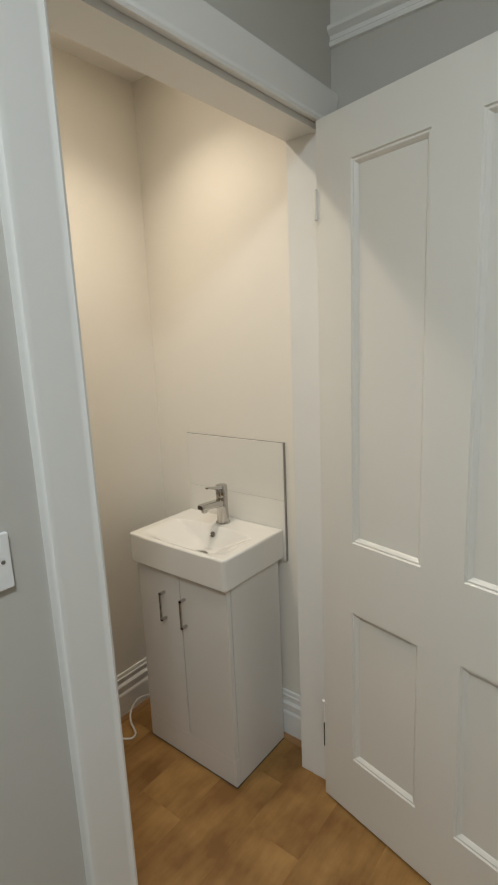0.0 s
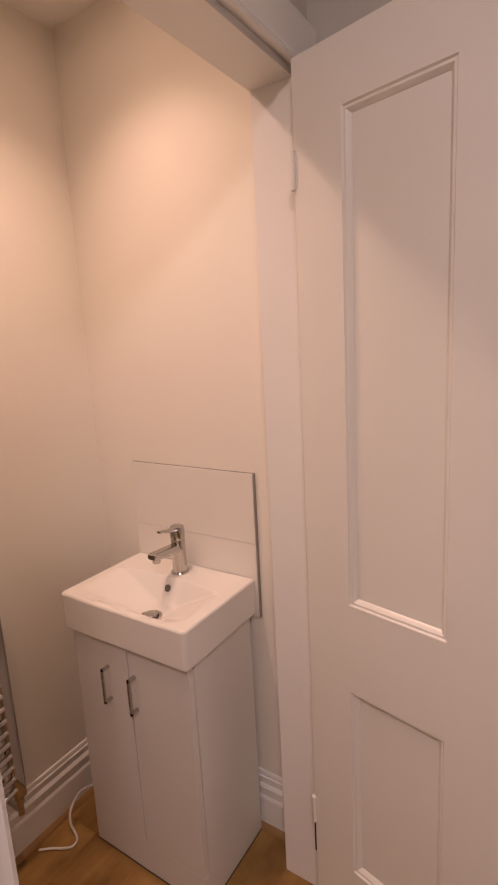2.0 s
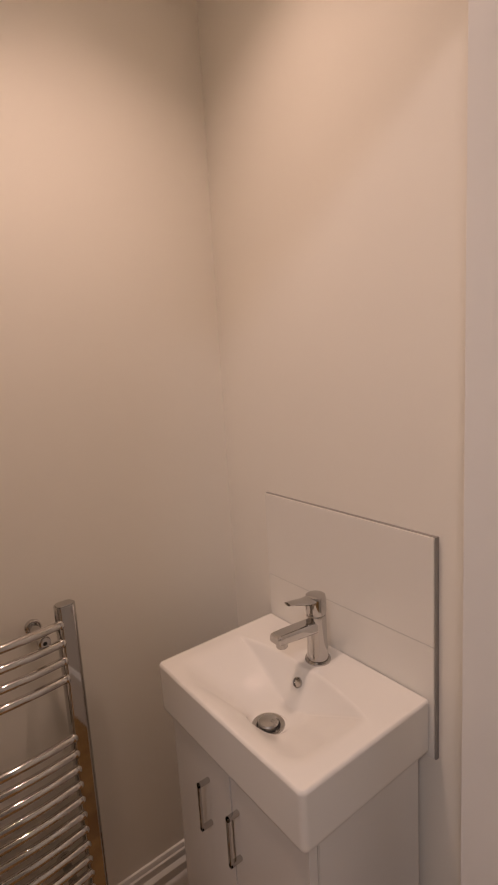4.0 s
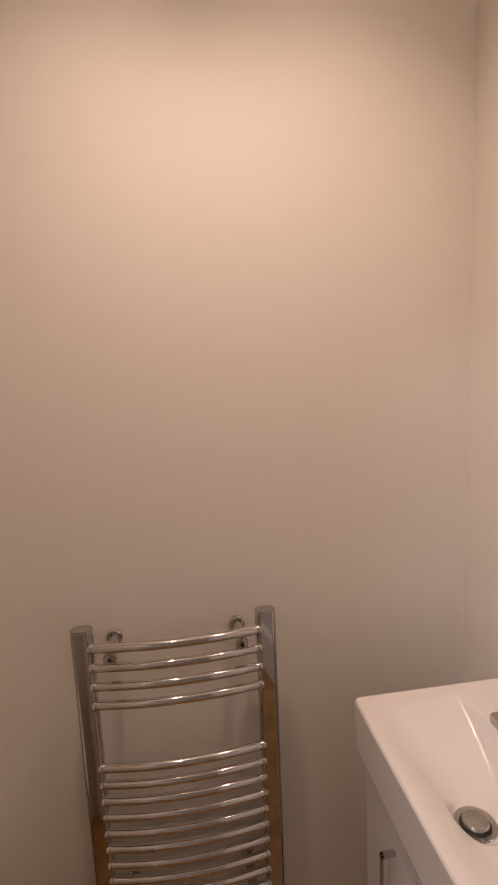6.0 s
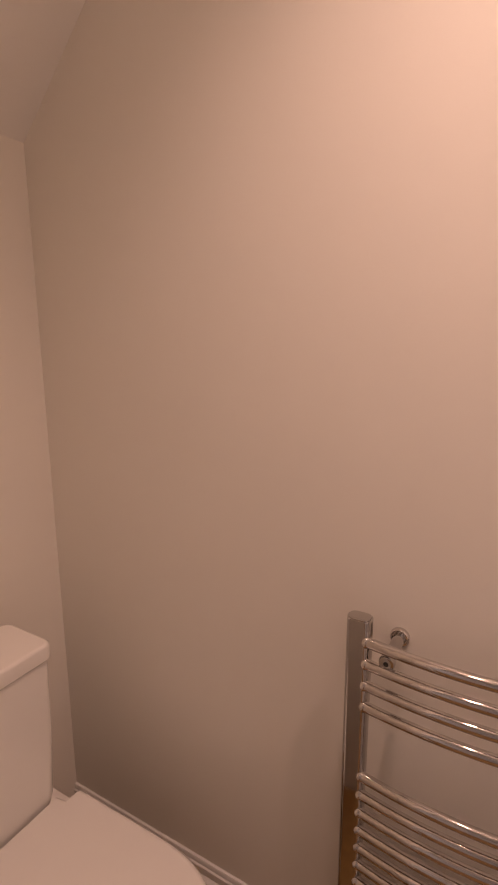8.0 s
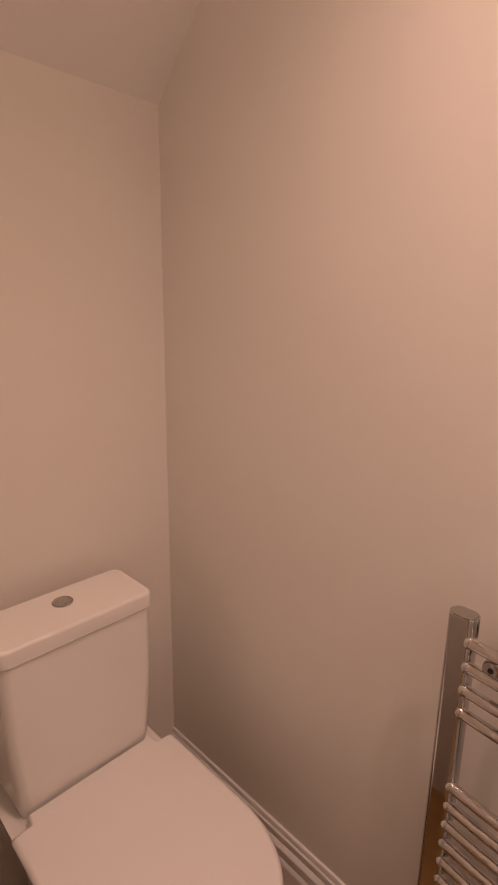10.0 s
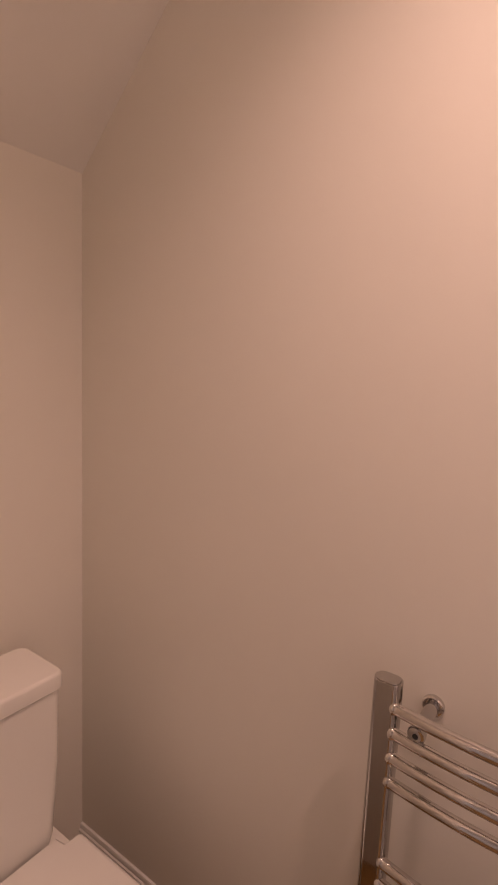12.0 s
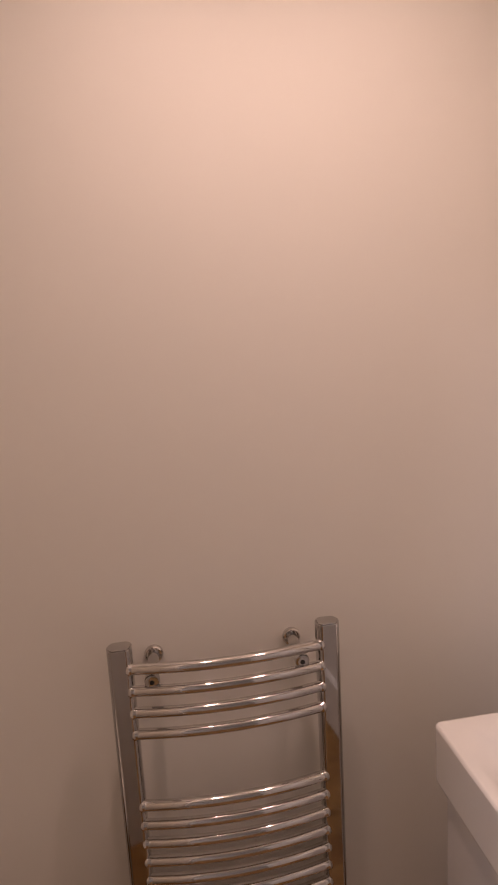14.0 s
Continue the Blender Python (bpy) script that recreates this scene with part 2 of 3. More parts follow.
wall_with_opening("wall_south_inner_face", Y_IN - 0.05, Y_IN, X_WEST, 0, PAINT)
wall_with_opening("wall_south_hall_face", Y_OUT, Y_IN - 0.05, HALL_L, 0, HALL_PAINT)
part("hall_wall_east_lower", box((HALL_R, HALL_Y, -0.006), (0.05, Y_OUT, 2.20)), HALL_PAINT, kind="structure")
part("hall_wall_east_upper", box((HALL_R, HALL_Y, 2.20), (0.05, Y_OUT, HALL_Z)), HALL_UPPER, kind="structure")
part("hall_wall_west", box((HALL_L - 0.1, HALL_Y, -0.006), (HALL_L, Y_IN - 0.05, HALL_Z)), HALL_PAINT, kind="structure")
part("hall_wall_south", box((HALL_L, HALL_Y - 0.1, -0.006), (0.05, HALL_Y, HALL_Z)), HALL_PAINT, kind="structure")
part("hall_ceiling", box((HALL_L - 0.1, HALL_Y - 0.1, HALL_Z), (0.1, Y_IN - 0.05, HALL_Z + 0.1)), CEILING, kind="structure")
rise = ROOM_Z - SLOPE_Z
part("ceiling", prism([(X_WEST, SLOPE_Z), (X_WEST + rise, ROOM_Z), (0, ROOM_Z), (0, HALL_Z - 0.02), (X_WEST, HALL_Z - 0.02)],
                      -Y_IN, axis="y", at=Y_IN), CEILING, kind="structure")

# skirting with its beads, and the oak beading at its foot
SKIRT = [(0, 0.0), (0.019, 0.0), (0.019, 0.096), (0.016, 0.104), (0.0125, 0.108), (0.0125, 0.126), (0.016, 0.129),
         (0.0165, 0.137), (0.013, 0.142), (0.008, 0.146), (0.008, 0.158), (0.0105, 0.161), (0.0105, 0.168), (0.007, 0.171),
         (0.007, 0.179), (0.005, 0.184), (0, 0.185)]
SCOTIA = [(0.019, -0.004), (0.034, -0.004), (0.033, 0.003), (0.028, 0.009), (0.022, 0.014), (0.019, 0.016)]
part("baseboard_north", prism([(-d, z) for d, z in SKIRT], -X_WEST, axis="x", at=X_WEST), GLOSS, kind="structure")
part("baseboard_east", prism([(-d, z) for d, z in SKIRT], -Y_IN - 0.02, axis="y", at=Y_IN), GLOSS, kind="structure")
part("trim_north", prism([(-d, z) for d, z in SCOTIA], -X_WEST, axis="x", at=X_WEST), OAK, kind="structure")
part("trim_east", prism([(-d, z) for d, z in SCOTIA], -Y_IN - 0.034, axis="y", at=Y_IN), OAK, kind="structure")

# door lining, stops and architraves
frame_1 = new("door_frame")
tagged(frame_1, kind="structure")
part("jamb", box((OPEN_L, Y_OUT, 0), (-0.877, Y_IN, 2.012), 0.0015), GLOSS, frame_1)
part("jamb", box((-0.0985, Y_OUT, 0), (OPEN_R, Y_IN, 2.012), 0.0015), GLOSS, frame_1)
part("head", box((-0.877, Y_OUT, 1.990), (-0.0985, Y_IN, 2.012), 0.0015), GLOSS, frame_1)
part("stop", box((-0.877, -0.782, 0), (-0.865, Y_IN + 0.0005, 1.978), 0.002), GLOSS, frame_1)
part("stop", box((-0.1025, -0.822, 0), (-0.0985, Y_IN + 0.0005, 1.978), 0.002), GLOSS, frame_1)
part("stop", box((-0.865, -0.816, 1.974), (-0.1025, Y_IN + 0.0005, 1.990), 0.002), GLOSS, frame_1)


def architrave(side, y, inner_l, inner_r, inner_t, wide, right_wide):
    """Three moulded boards round the opening, on the face y, standing out towards side."""
    def moulding(w):
        return [(0, 0), (0, 0.011), (0.006, 0.014), (0.012, 0.0115), (0.018, 0.0115), (w - 0.03, 0.019), (w - 0.014, 0.022), (w - 0.004, 0.021), (w, 0.014), (w, 0)]
    bm = bmesh.new()
    prism([(inner_l - a, y + side * b) for a, b in moulding(wide)], inner_t, axis="z", at=0, bm=bm)
    part("architrave_board", bm, GLOSS, frame_1)
    prof = moulding(wide) if right_wide >= wide else [(0, 0), (0, 0.011), (0.006, 0.014), (0.012, 0.0115), (right_wide, 0.015), (right_wide, 0)]
    part("architrave_board", prism([(inner_r + a, y + side * b) for a, b in prof], inner_t, axis="z", at=0), GLOSS, frame_1)
    part("architrave_board", prism([(y + side * b, inner_t + a) for a, b in moulding(wide - 0.015)], inner_r + right_wide - inner_l + wide, axis="x", at=inner_l - wide), GLOSS, frame_1)


architrave(-1, Y_OUT, -0.883, -0.099, 1.986, 0.100, 0.047)
architrave(1, Y_IN, -0.867, -0.080, 1.986, 0.080, 0.060)

# picture rail in the hall
RAIL = [(0, 2.178), (0.008, 2.180), (0.010, 2.190), (0.006, 2.194), (0.006, 2.204), (0.014, 2.208), (0.020, 2.214), (0.021, 2.222), (0.012, 2.226), (0, 2.226)]
part("picture_rail", prism([(HALL_R - d, z) for d, z in RAIL], -HALL_Y + Y_OUT - 0.001, axis="y", at=HALL_Y), GLOSS, kind="structure")

# ---- the open door ----
def panelled_door():
    """A four-panelled door leaf, 762 wide and 1971 high, hinged at its origin and lying along +x, its seen face at y = 0."""
    leaf = new("door_1")
    tagged(leaf, label="white gloss-painted four-panel timber door standing open against the hall", category="door", kind="structure")
    w, t, z0, z1 = 0.762, 0.040, 0.010, 1.981
    xs = [(0.113, 0.326), (0.436, 0.649)]
    zs = [(0.208, 0.689), (0.897, 1.865)]
    b = 0.00005
    part("stile", prism([(0.0012, 0), (xs[0][0], 0), (xs[0][0], t), (0.0012, t), (0, t - 0.0012), (0, 0.0012)], z1 - z0, at=z0), DOOR_PAINT, leaf)
    part("stile", prism([(xs[1][1], 0), (w - 0.0012, 0), (w, 0.0012), (w, t - 0.0012), (w - 0.0012, t), (xs[1][1], t)], z1 - z0, at=z0), DOOR_PAINT, leaf)
    part("rail", box((xs[0][0], 0.0, z0), (xs[1][1], t, zs[0][0]), b), DOOR_PAINT, leaf)
    part("rail", box((xs[0][0], 0.0, zs[0][1]), (xs[1][1], t, zs[1][0]), b), DOOR_PAINT, leaf)
    part("rail", box((xs[0][0], 0.0, zs[1][1]), (xs[1][1], t, z1), b), DOOR_PAINT, leaf)
    for za, zb in zs:
        part("mullion", box((xs[0][1], 0.0, za), (xs[1][0], t, zb), b), DOOR_PAINT, leaf)
        for xa, xb in xs:
            panel = part("panel", box((xa - 0.001, 0.013, za - 0.001), (xb + 0.001, t - 0.013, zb + 0.001)), DOOR_PAINT, leaf)
            bm = bmesh.new()
            steps = [(0.0, 0.0008), (0.003, 0.004), (0.007, 0.004), (0.013, 0.0095), (0.015, 0.013)]
            loops = []
            for inset, y in steps:
                loops.append([bm.verts.new(p) for p in ((xa + inset, y, za + inset), (xb - inset, y, za + inset), (xb - inset, y, zb - inset), (xa + inset, y, zb - inset))])
            for p, q in zip(loops, loops[1:]):
                for i in range(4):
                    bm.faces.new((p[i], p[(i + 1) % 4], q[(i + 1) % 4], q[i]))
            part("panel_moulding", bm, DOOR_PAINT, panel, angle=20)
    for z in (1.747, 0.270):
        bm = lathe([(0.003, 0), (0.0058, 0.0015), (0.0058, 0.0735), (0.003, 0.075)], 12, (-0.001, -0.001, z))
        box((0.002, -0.0012, z + 0.004), (0.009, 0.002, z + 0.071), 0.0005, bm=bm)
        part("hinge", bm, DOOR_PAINT, leaf, "painted-over butt hinge")
    # Dark strip for scuffs and for the shade between door and jamb.
    part("worn_edge", box((-0.0035, -0.0004, 0.180), (-0.0005, 0.006, 0.262), 0.0006), DARK, leaf, "dark strip for the scuffed, shaded gap below the lower hinge")
    return leaf


door = panelled_door()
door.matrix_world = pose(-0.149, -0.835, 0, 0, 0, -103.14 ) @ Matrix.Identity(4)

# ---- light switch in the hall ----
def light_switch():
    sw = thing("light_switch", "white plastic single light switch on the grey hall wall", "light switch", (-1.082, Y_OUT, 1.106))
    part("plate", box((-0.043, -0.009, 0), (0.043, 0, 0.086), 0.003, 3), PLASTIC, sw)
    part("rocker", box((-0.014, -0.0125, 0.031), (0.014, -0.008, 0.055), 0.0015), PLASTIC, sw)
    for sx in (-0.030, 0.030):
        part("screw", lathe([(0.0032, -0.0098), (0.0032, -0.0088)], 12, (sx, 0, 0.043), "y"), BRUSHED, sw)
    return sw


light_switch()

# ---- downlights ----
def downlight():
    d = thing("downlight", "round white recessed ceiling downlight, switched on", "ceiling light", group="downlights in the ceiling")
    bm = bmesh.new()
    lathe([(0.034, -0.001), (0.045, -0.001), (0.048, -0.004), (0.043, -0.008), (0.035, -0.006), (0.0345, -0.003)], 32, bm=bm)
    part("bezel", bm, PLASTIC, d)
    part("lens", lathe([(0.0345, -0.0035), (0.0345, -0.0045)], 32), LENS, d, "glowing frosted lens")
    return d


first = downlight()
first.location = (LAMPS[0][0], LAMPS[0][1], ROOM_Z)
for lx, ly in LAMPS[1:]:
    copy_thing(first, pose(lx, ly, ROOM_Z))

# Unseen fixture, added only to give the hall fill a source.
def hall_fill_fixture():
    h = thing("hall_ceiling_light", "unseen round white ceiling light, added as a source for the hall's cool light", "ceiling light", (*HALL_FILL, HALL_Z))
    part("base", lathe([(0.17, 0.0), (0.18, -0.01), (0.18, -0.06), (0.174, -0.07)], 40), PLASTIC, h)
    part("diffuser", lathe([(0.172, -0.071), (0.165, -0.078), (0.14, -0.082)], 40), HALL_FILL_GLOW, h, "glowing white diffuser of the added hall light")
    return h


hall_fill_fixture()

# ---- vanity unit ----
V_FRONT, V_NEAR, V_FAR, V_TOP = -0.302, -0.590, -0.172, 0.707


def vanity_unit():
    v = thing("vanity_unit", "white gloss two-door vanity unit standing below the washbasin", "bathroom cabinet", (V_FRONT / 2, (V_NEAR + V_FAR) / 2, 0))
    ox, oy = v.location.x, v.location.y

    def place(bm):
        bmesh.ops.translate(bm, verts=bm.verts, vec=(-ox, -oy, 0))
        return bm
    t = 0.016
    back = -0.030
    bm = box((V_FRONT + 0.0205, V_NEAR, 0.003), (back, V_NEAR + t, V_TOP), 0.001)
    part("side_panel", place(bm), MELAMINE, v)
    bm = box((V_FRONT + 0.0205, V_FAR - t, 0.003), (back, V_FAR, V_TOP), 0.001)
    part("side_panel", place(bm), MELAMINE, v)
    part("back_panel", place(box((back - 0.004, V_NEAR + t, 0.1), (back, V_FAR - t, V_TOP))), MELAMINE, v)
    part("bottom_panel", place(box((V_FRONT + 0.018, V_NEAR + t, 0.095), (back - 0.004, V_FAR - t, 0.111))), MELAMINE, v)
    part("top_rail", place(box((V_FRONT + 0.018, V_NEAR + t, V_TOP - 0.06), (V_FRONT + 0.034, V_FAR - t, V_TOP - 0.004))), MELAMINE, v)
    for fx in (V_FRONT + 0.05, back - 0.05):
        for fy in (V_NEAR + 0.05, V_FAR - 0.05):
            part("foot", place(lathe([(0.018, 0.0029), (0.018, 0.006), (0.012, 0.008), (0.012, 0.095)], 16, (fx, fy, 0))), DARK, v)
    part("plinth", place(box((V_FRONT + 0.0002, V_NEAR + 0.0005, 0.003), (V_FRONT + 0.0203, V_FAR - 0.0005, 0.0998), 0.0004)), MELAMINE, v)
    # Added strip, duller than the board, for shade in the gap behind the door.
    part("door_seal", place(box((V_FRONT + 0.0174, V_NEAR + 0.0006, 0.104), (V_FRONT + 0.0203, V_NEAR + 0.012, V_TOP - 0.01))), TILE_JOINT, v)
    # Near-black strip standing in for the contact shadow at the vanity's foot.
    part("floor_seal", place(box((V_FRONT - 0.0016, V_NEAR - 0.0016, 0.0005), (back, V_FAR + 0.0016, 0.0028))), DARK, v)
    mid = (V_NEAR + V_FAR) / 2
    for y0, y1, hy in ((V_FAR - 0.0015, mid + 0.0022, mid + 0.075), (mid - 0.0022, V_NEAR + 0.0015, mid - 0.022)):
        door_leaf = part("door", place(box((V_FRONT, min(y0, y1), 0.1004), (V_FRONT + 0.0172, max(y0, y1), V_TOP - 0.006), 0.0012)), MELAMINE, v)
        x = V_FRONT
        bm = bmesh.new()
        box((x - 0.026, hy - 0.004, 0.526), (x - 0.021, hy + 0.004, 0.629), 0.001, bm=bm)
        box((x - 0.026, hy - 0.004, 0.621), (x, hy + 0.004, 0.629), 0.001, bm=bm)
        box((x - 0.026, hy - 0.004, 0.526), (x, hy + 0.004, 0.534), 0.001, bm=bm)
        part("handle", place(bm), CHROME, door_leaf, "square chrome bow handle")
    return v


vanity_unit()

# ---- washbasin ----
B_FRONT, B_BACK, B_NEAR, B_FAR, B_TOP = -0.320, -0.013, -0.600, -0.160, 0.813
TAP, DRAIN = (-0.066, -0.378), (-0.214, -0.392)


def smooth(t):
    t = max(0.0, min(1.0, t))
    return t * t * (3 - 2 * t)


def soft_min(a, b, k):
    """The lower of two heights, with a fillet of about k between them."""
    h = max(0.0, k - abs(a - b)) / k
    return min(a, b) - h * h * k / 4


def basin_height(x, y):
    """The top of the basin: a wide flat slope from each side, a low front and a steep back face that meet in creases at the waste."""
    v = math.sqrt(((y - TAP[1]) / 0.200) ** 2 + 0.006)
    side = 0.084 * (0.90 - v) / 0.84
    ledge = 0.103 + 0.007 * math.exp(-((y - TAP[1]) / 0.026) ** 2) + 0.034 * v * v
    back = 0.072 * (-x - ledge) / 0.036
    front = 0.084 * smooth((x + 0.318) / 0.135)
    deep = soft_min(soft_min(side, front, 0.032), back, 0.008)
    deep = -soft_min(-deep, 0.0, 0.007) - 0.0
    deep = soft_min(deep, 0.0705, 0.008)
    z = B_TOP - max(0.0, deep)
    away = math.hypot(x - DRAIN[0], y - DRAIN[1])
    flat = 1 - smooth((away - 0.031) / 0.010)
    return z * (1 - flat) + (B_TOP - 0.065) * flat


def washbasin():
    b = thing("washbasin", "white glossy rectangular ceramic washbasin set on the vanity unit", "washbasin", ((B_FRONT + B_BACK) / 2, TAP[1], V_TOP + 0.001))
    ox, oy, oz = b.location
    bm = bmesh.new()
    nx, ny, r, rc = 132, 176, 0.0042, 0.011
    grid = []
    for i in range(nx + 1):
        x = B_FRONT + (B_BACK - B_FRONT) * i / nx
        row = []
        for j in range(ny + 1):
            y = B_NEAR + (B_FAR - B_NEAR) * j / ny
            edge = min(x - B_FRONT, y - B_NEAR, B_FAR - y)
            px, py = x, y
            ex, ey = rc - (x - B_FRONT), rc - min(y - B_NEAR, B_FAR - y)
            if ex > 0 and ey > 0:
                k = max(ex, ey) / math.hypot(ex, ey)
                px = B_FRONT + rc - ex * k
                py = B_NEAR + rc - ey * k if y < TAP[1] else B_FAR - rc + ey * k
            drop = r - math.sqrt(max(0.0, r * r - max(0.0, r - edge) ** 2)) if edge < r else 0.0
            row.append(bm.verts.new((px - ox, py - oy, basin_height(x, y) - drop - oz)))
        grid.append(row)
    for i in range(nx):
        for j in range(ny):
            bm.faces.new((grid[i][j], grid[i + 1][j], grid[i + 1][j + 1], grid[i][j + 1]))
    rim = [grid[i][0] for i in range(nx + 1)] + [grid[nx][j] for j in range(1, ny + 1)] + [grid[i][ny] for i in range(nx - 1, -1, -1)] + [grid[0][j] for j in range(ny - 1, 0, -1)]
    levels = [rim]
    for z, inset in ((B_TOP - r - 0.003, 0.0), (B_TOP - r - 0.012, 0.0), (V_TOP + 0.010, 0.0006), (V_TOP + 0.004, 0.0010), (V_TOP + 0.001, 0.0035)):
        ring = []
        for vert in rim:
            x, y = vert.co.x, vert.co.y
            ring.append(bm.verts.new((x * (1 - inset / 0.15), y * (1 - inset / 0.22), z - oz)))
        levels.append(ring)
    for a, c in zip(levels, levels[1:]):
        for i in range(len(a)):
            bm.faces.new((a[i], a[(i + 1) % len(a)], c[(i + 1) % len(a)], c[i]))
    bm.faces.new(levels[-1])
    part("bowl", bm, CERAMIC, b, angle=60)
    dx, dy = -0.214, -0.392
    dz = basin_height(dx, dy)
    waste = part("waste", lathe([(0.0315, -0.012), (0.0315, 0.0012), (0.0300, 0.0024), (0.0240, 0.0012), (0.0225, 0.0004), (0.0224, 0.0002)], 36, (dx - ox, dy - oy, dz - oz)), CHROME, b, "round chrome waste ring")
    # Dark disc painted as the shade in the ring round the plug.
    part("gap", lathe([(0.0226, 0.0003), (0.0226, 0.0008)], 30, (dx - ox, dy - oy, dz - oz)), DARK, waste)
    part("plug", lathe([(0.019, -0.001), (0.0195, 0.006), (0.0175, 0.009), (0.008, 0.0105), (0.001, 0.0107)], 36, (dx - ox, dy - oy, dz - oz)), BRUSHED, waste, "chrome push-down plug")
    lx, ly = -0.1250, TAP[1]
    lz = basin_height(lx, ly) + 0.0035
    bm = lathe([(0.0108, -0.008), (0.0108, 0.0012), (0.0102, 0.0022), (0.0094, 0.0016), (0.0092, -0.001)], 28)
    ring = part("overflow_ring", bm, CHROME, b, "small chrome overflow ring")
    ring.matrix_local = look((lx - ox, ly - oy, lz - oz), (lx - ox + 0.4, ly - oy, lz - oz - 0.2)) 
    # No hole is cut: a dark disc gives the shade inside the overflow.
    hole = part("overflow_hole", lathe([(0.0094, -0.002), (0.0094, 0.0016)], 24), DARK, b)
    hole.matrix_local = ring.matrix_local
    return b


washbasin()

# ---- tap ----
def basin_tap():
    t = thing("basin_tap", "chrome single-lever basin mixer tap standing on the washbasin ledge", "tap", (TAP[0], TAP[1], B_TOP))
    part("base_ring", lathe([(0.0265, 0.0), (0.0268, 0.003), (0.025, 0.006), (0.0215, 0.0065)], 40), CHROME, t)
    part("body", lathe([(0.0225, 0.006), (0.0215, 0.012), (0.0205, 0.05), (0.0205, 0.098), (0.0195, 0.100)], 40), CHROME, t)
    part("collar", lathe([(0.0185, 0.0995), (0.0185, 0.104)], 40), BRUSHED, t)
    part("cap", lathe([(0.0205, 0.1035), (0.0212, 0.108), (0.0212, 0.135), (0.0195, 0.1405), (0.014, 0.143), (0.002, 0.1435)], 40), CHROME, t)
    bm = bmesh.new()
    sections = [(-0.006, 0.0775, 0.0165, 0.0125), (-0.040, 0.0805, 0.0163, 0.0118), (-0.080, 0.0840, 0.0158, 0.0108),
                (-0.103, 0.0858, 0.0152, 0.0100), (-0.109, 0.0861, 0.0146, 0.0090), (-0.112, 0.0862, 0.0130, 0.0068)]
    rings = [[bm.verts.new((x, u, z + w)) for u, w in rounded_rect(-hw, hw, -hh, hh, hh * 0.62, 6)] for x, z, hw, hh in sections]
    for a, b in zip(rings, rings[1:]):
        for i in range(len(a)):
            bm.faces.new((a[i], a[(i + 1) % len(a)], b[(i + 1) % len(b)], b[i]))
    bm.faces.new(rings[0])
    bm.faces.new(rings[-1][::-1])
    part("spout", bm, CHROME, t, angle=40)
    part("aerator", lathe([(0.0105, -0.013), (0.0115, -0.011), (0.0115, 0.0)], 24, (-0.094, 0, 0.078)), CHROME, t)
    pts = curve_points([(-0.010, 0, 0.134), (-0.03, 0, 0.136), (-0.055, 0, 0.142), (-0.071, 0, 0.1455), (-0.075, 0, 0.146)], 6)
    n = len(pts)
    radii = [0.017 - 0.009 * smooth(i / n * 1.2) for i in range(n)]
    radii[-2:] = [0.0088, 0.007]
    part("lever", tube(pts, radii, 20, 0.38), CHROME, t)
    return t


basin_tap()

# ---- splashback ----
def splashback():
    s = thing("splashback", "white gloss tiled splashback with a thin grey edge above the washbasin", "splashback", (0, -0.3845, B_TOP - 0.115))
    oy, oz = s.location.y, s.location.z
    y0, y1 = -0.609, -0.162
    part("adhesive_bed", box((-0.004, y0 + 0.001 - oy, 0.0), (0, y1 - 0.001 - oy, 1.113 - oz)), GROUT, s)
    part("tile", box((-0.0105, y0 - oy, 0.0), (-0.004, y1 - oy, 0.9145 - oz), 0.0012), TILE, s)
    part("tile_joint", box((-0.0100, y0 + 0.001 - oy, 0.91465 - oz), (-0.0041, y1 - 0.001 - oy, 0.91635 - oz)), TILE_JOINT, s)
    part("tile", box((-0.0105, y0 - oy, 0.9165 - oz), (-0.004, y1 - oy, 1.1145 - oz), 0.0012), TILE, s)
    part("edge_strip", box((-0.0085, y0 - 0.0035 - oy, 0.0), (0, y0 - 0.0003 - oy, 1.1165 - oz), 0.0005), SEALANT, s, "grey sealed edge")
    part("edge_strip", box((-0.0070, y0 - oy, 1.1148 - oz), (0, y1 - oy, 1.1160 - oz), 0.0005), SEALANT, s, "grey sealed edge")
    return s


splashback()

# ---- towel radiator ----
R_L, R_R, R_Y, R_TOP, R_LOW = -0.816, -0.472, -0.076, 0.965, 0.245


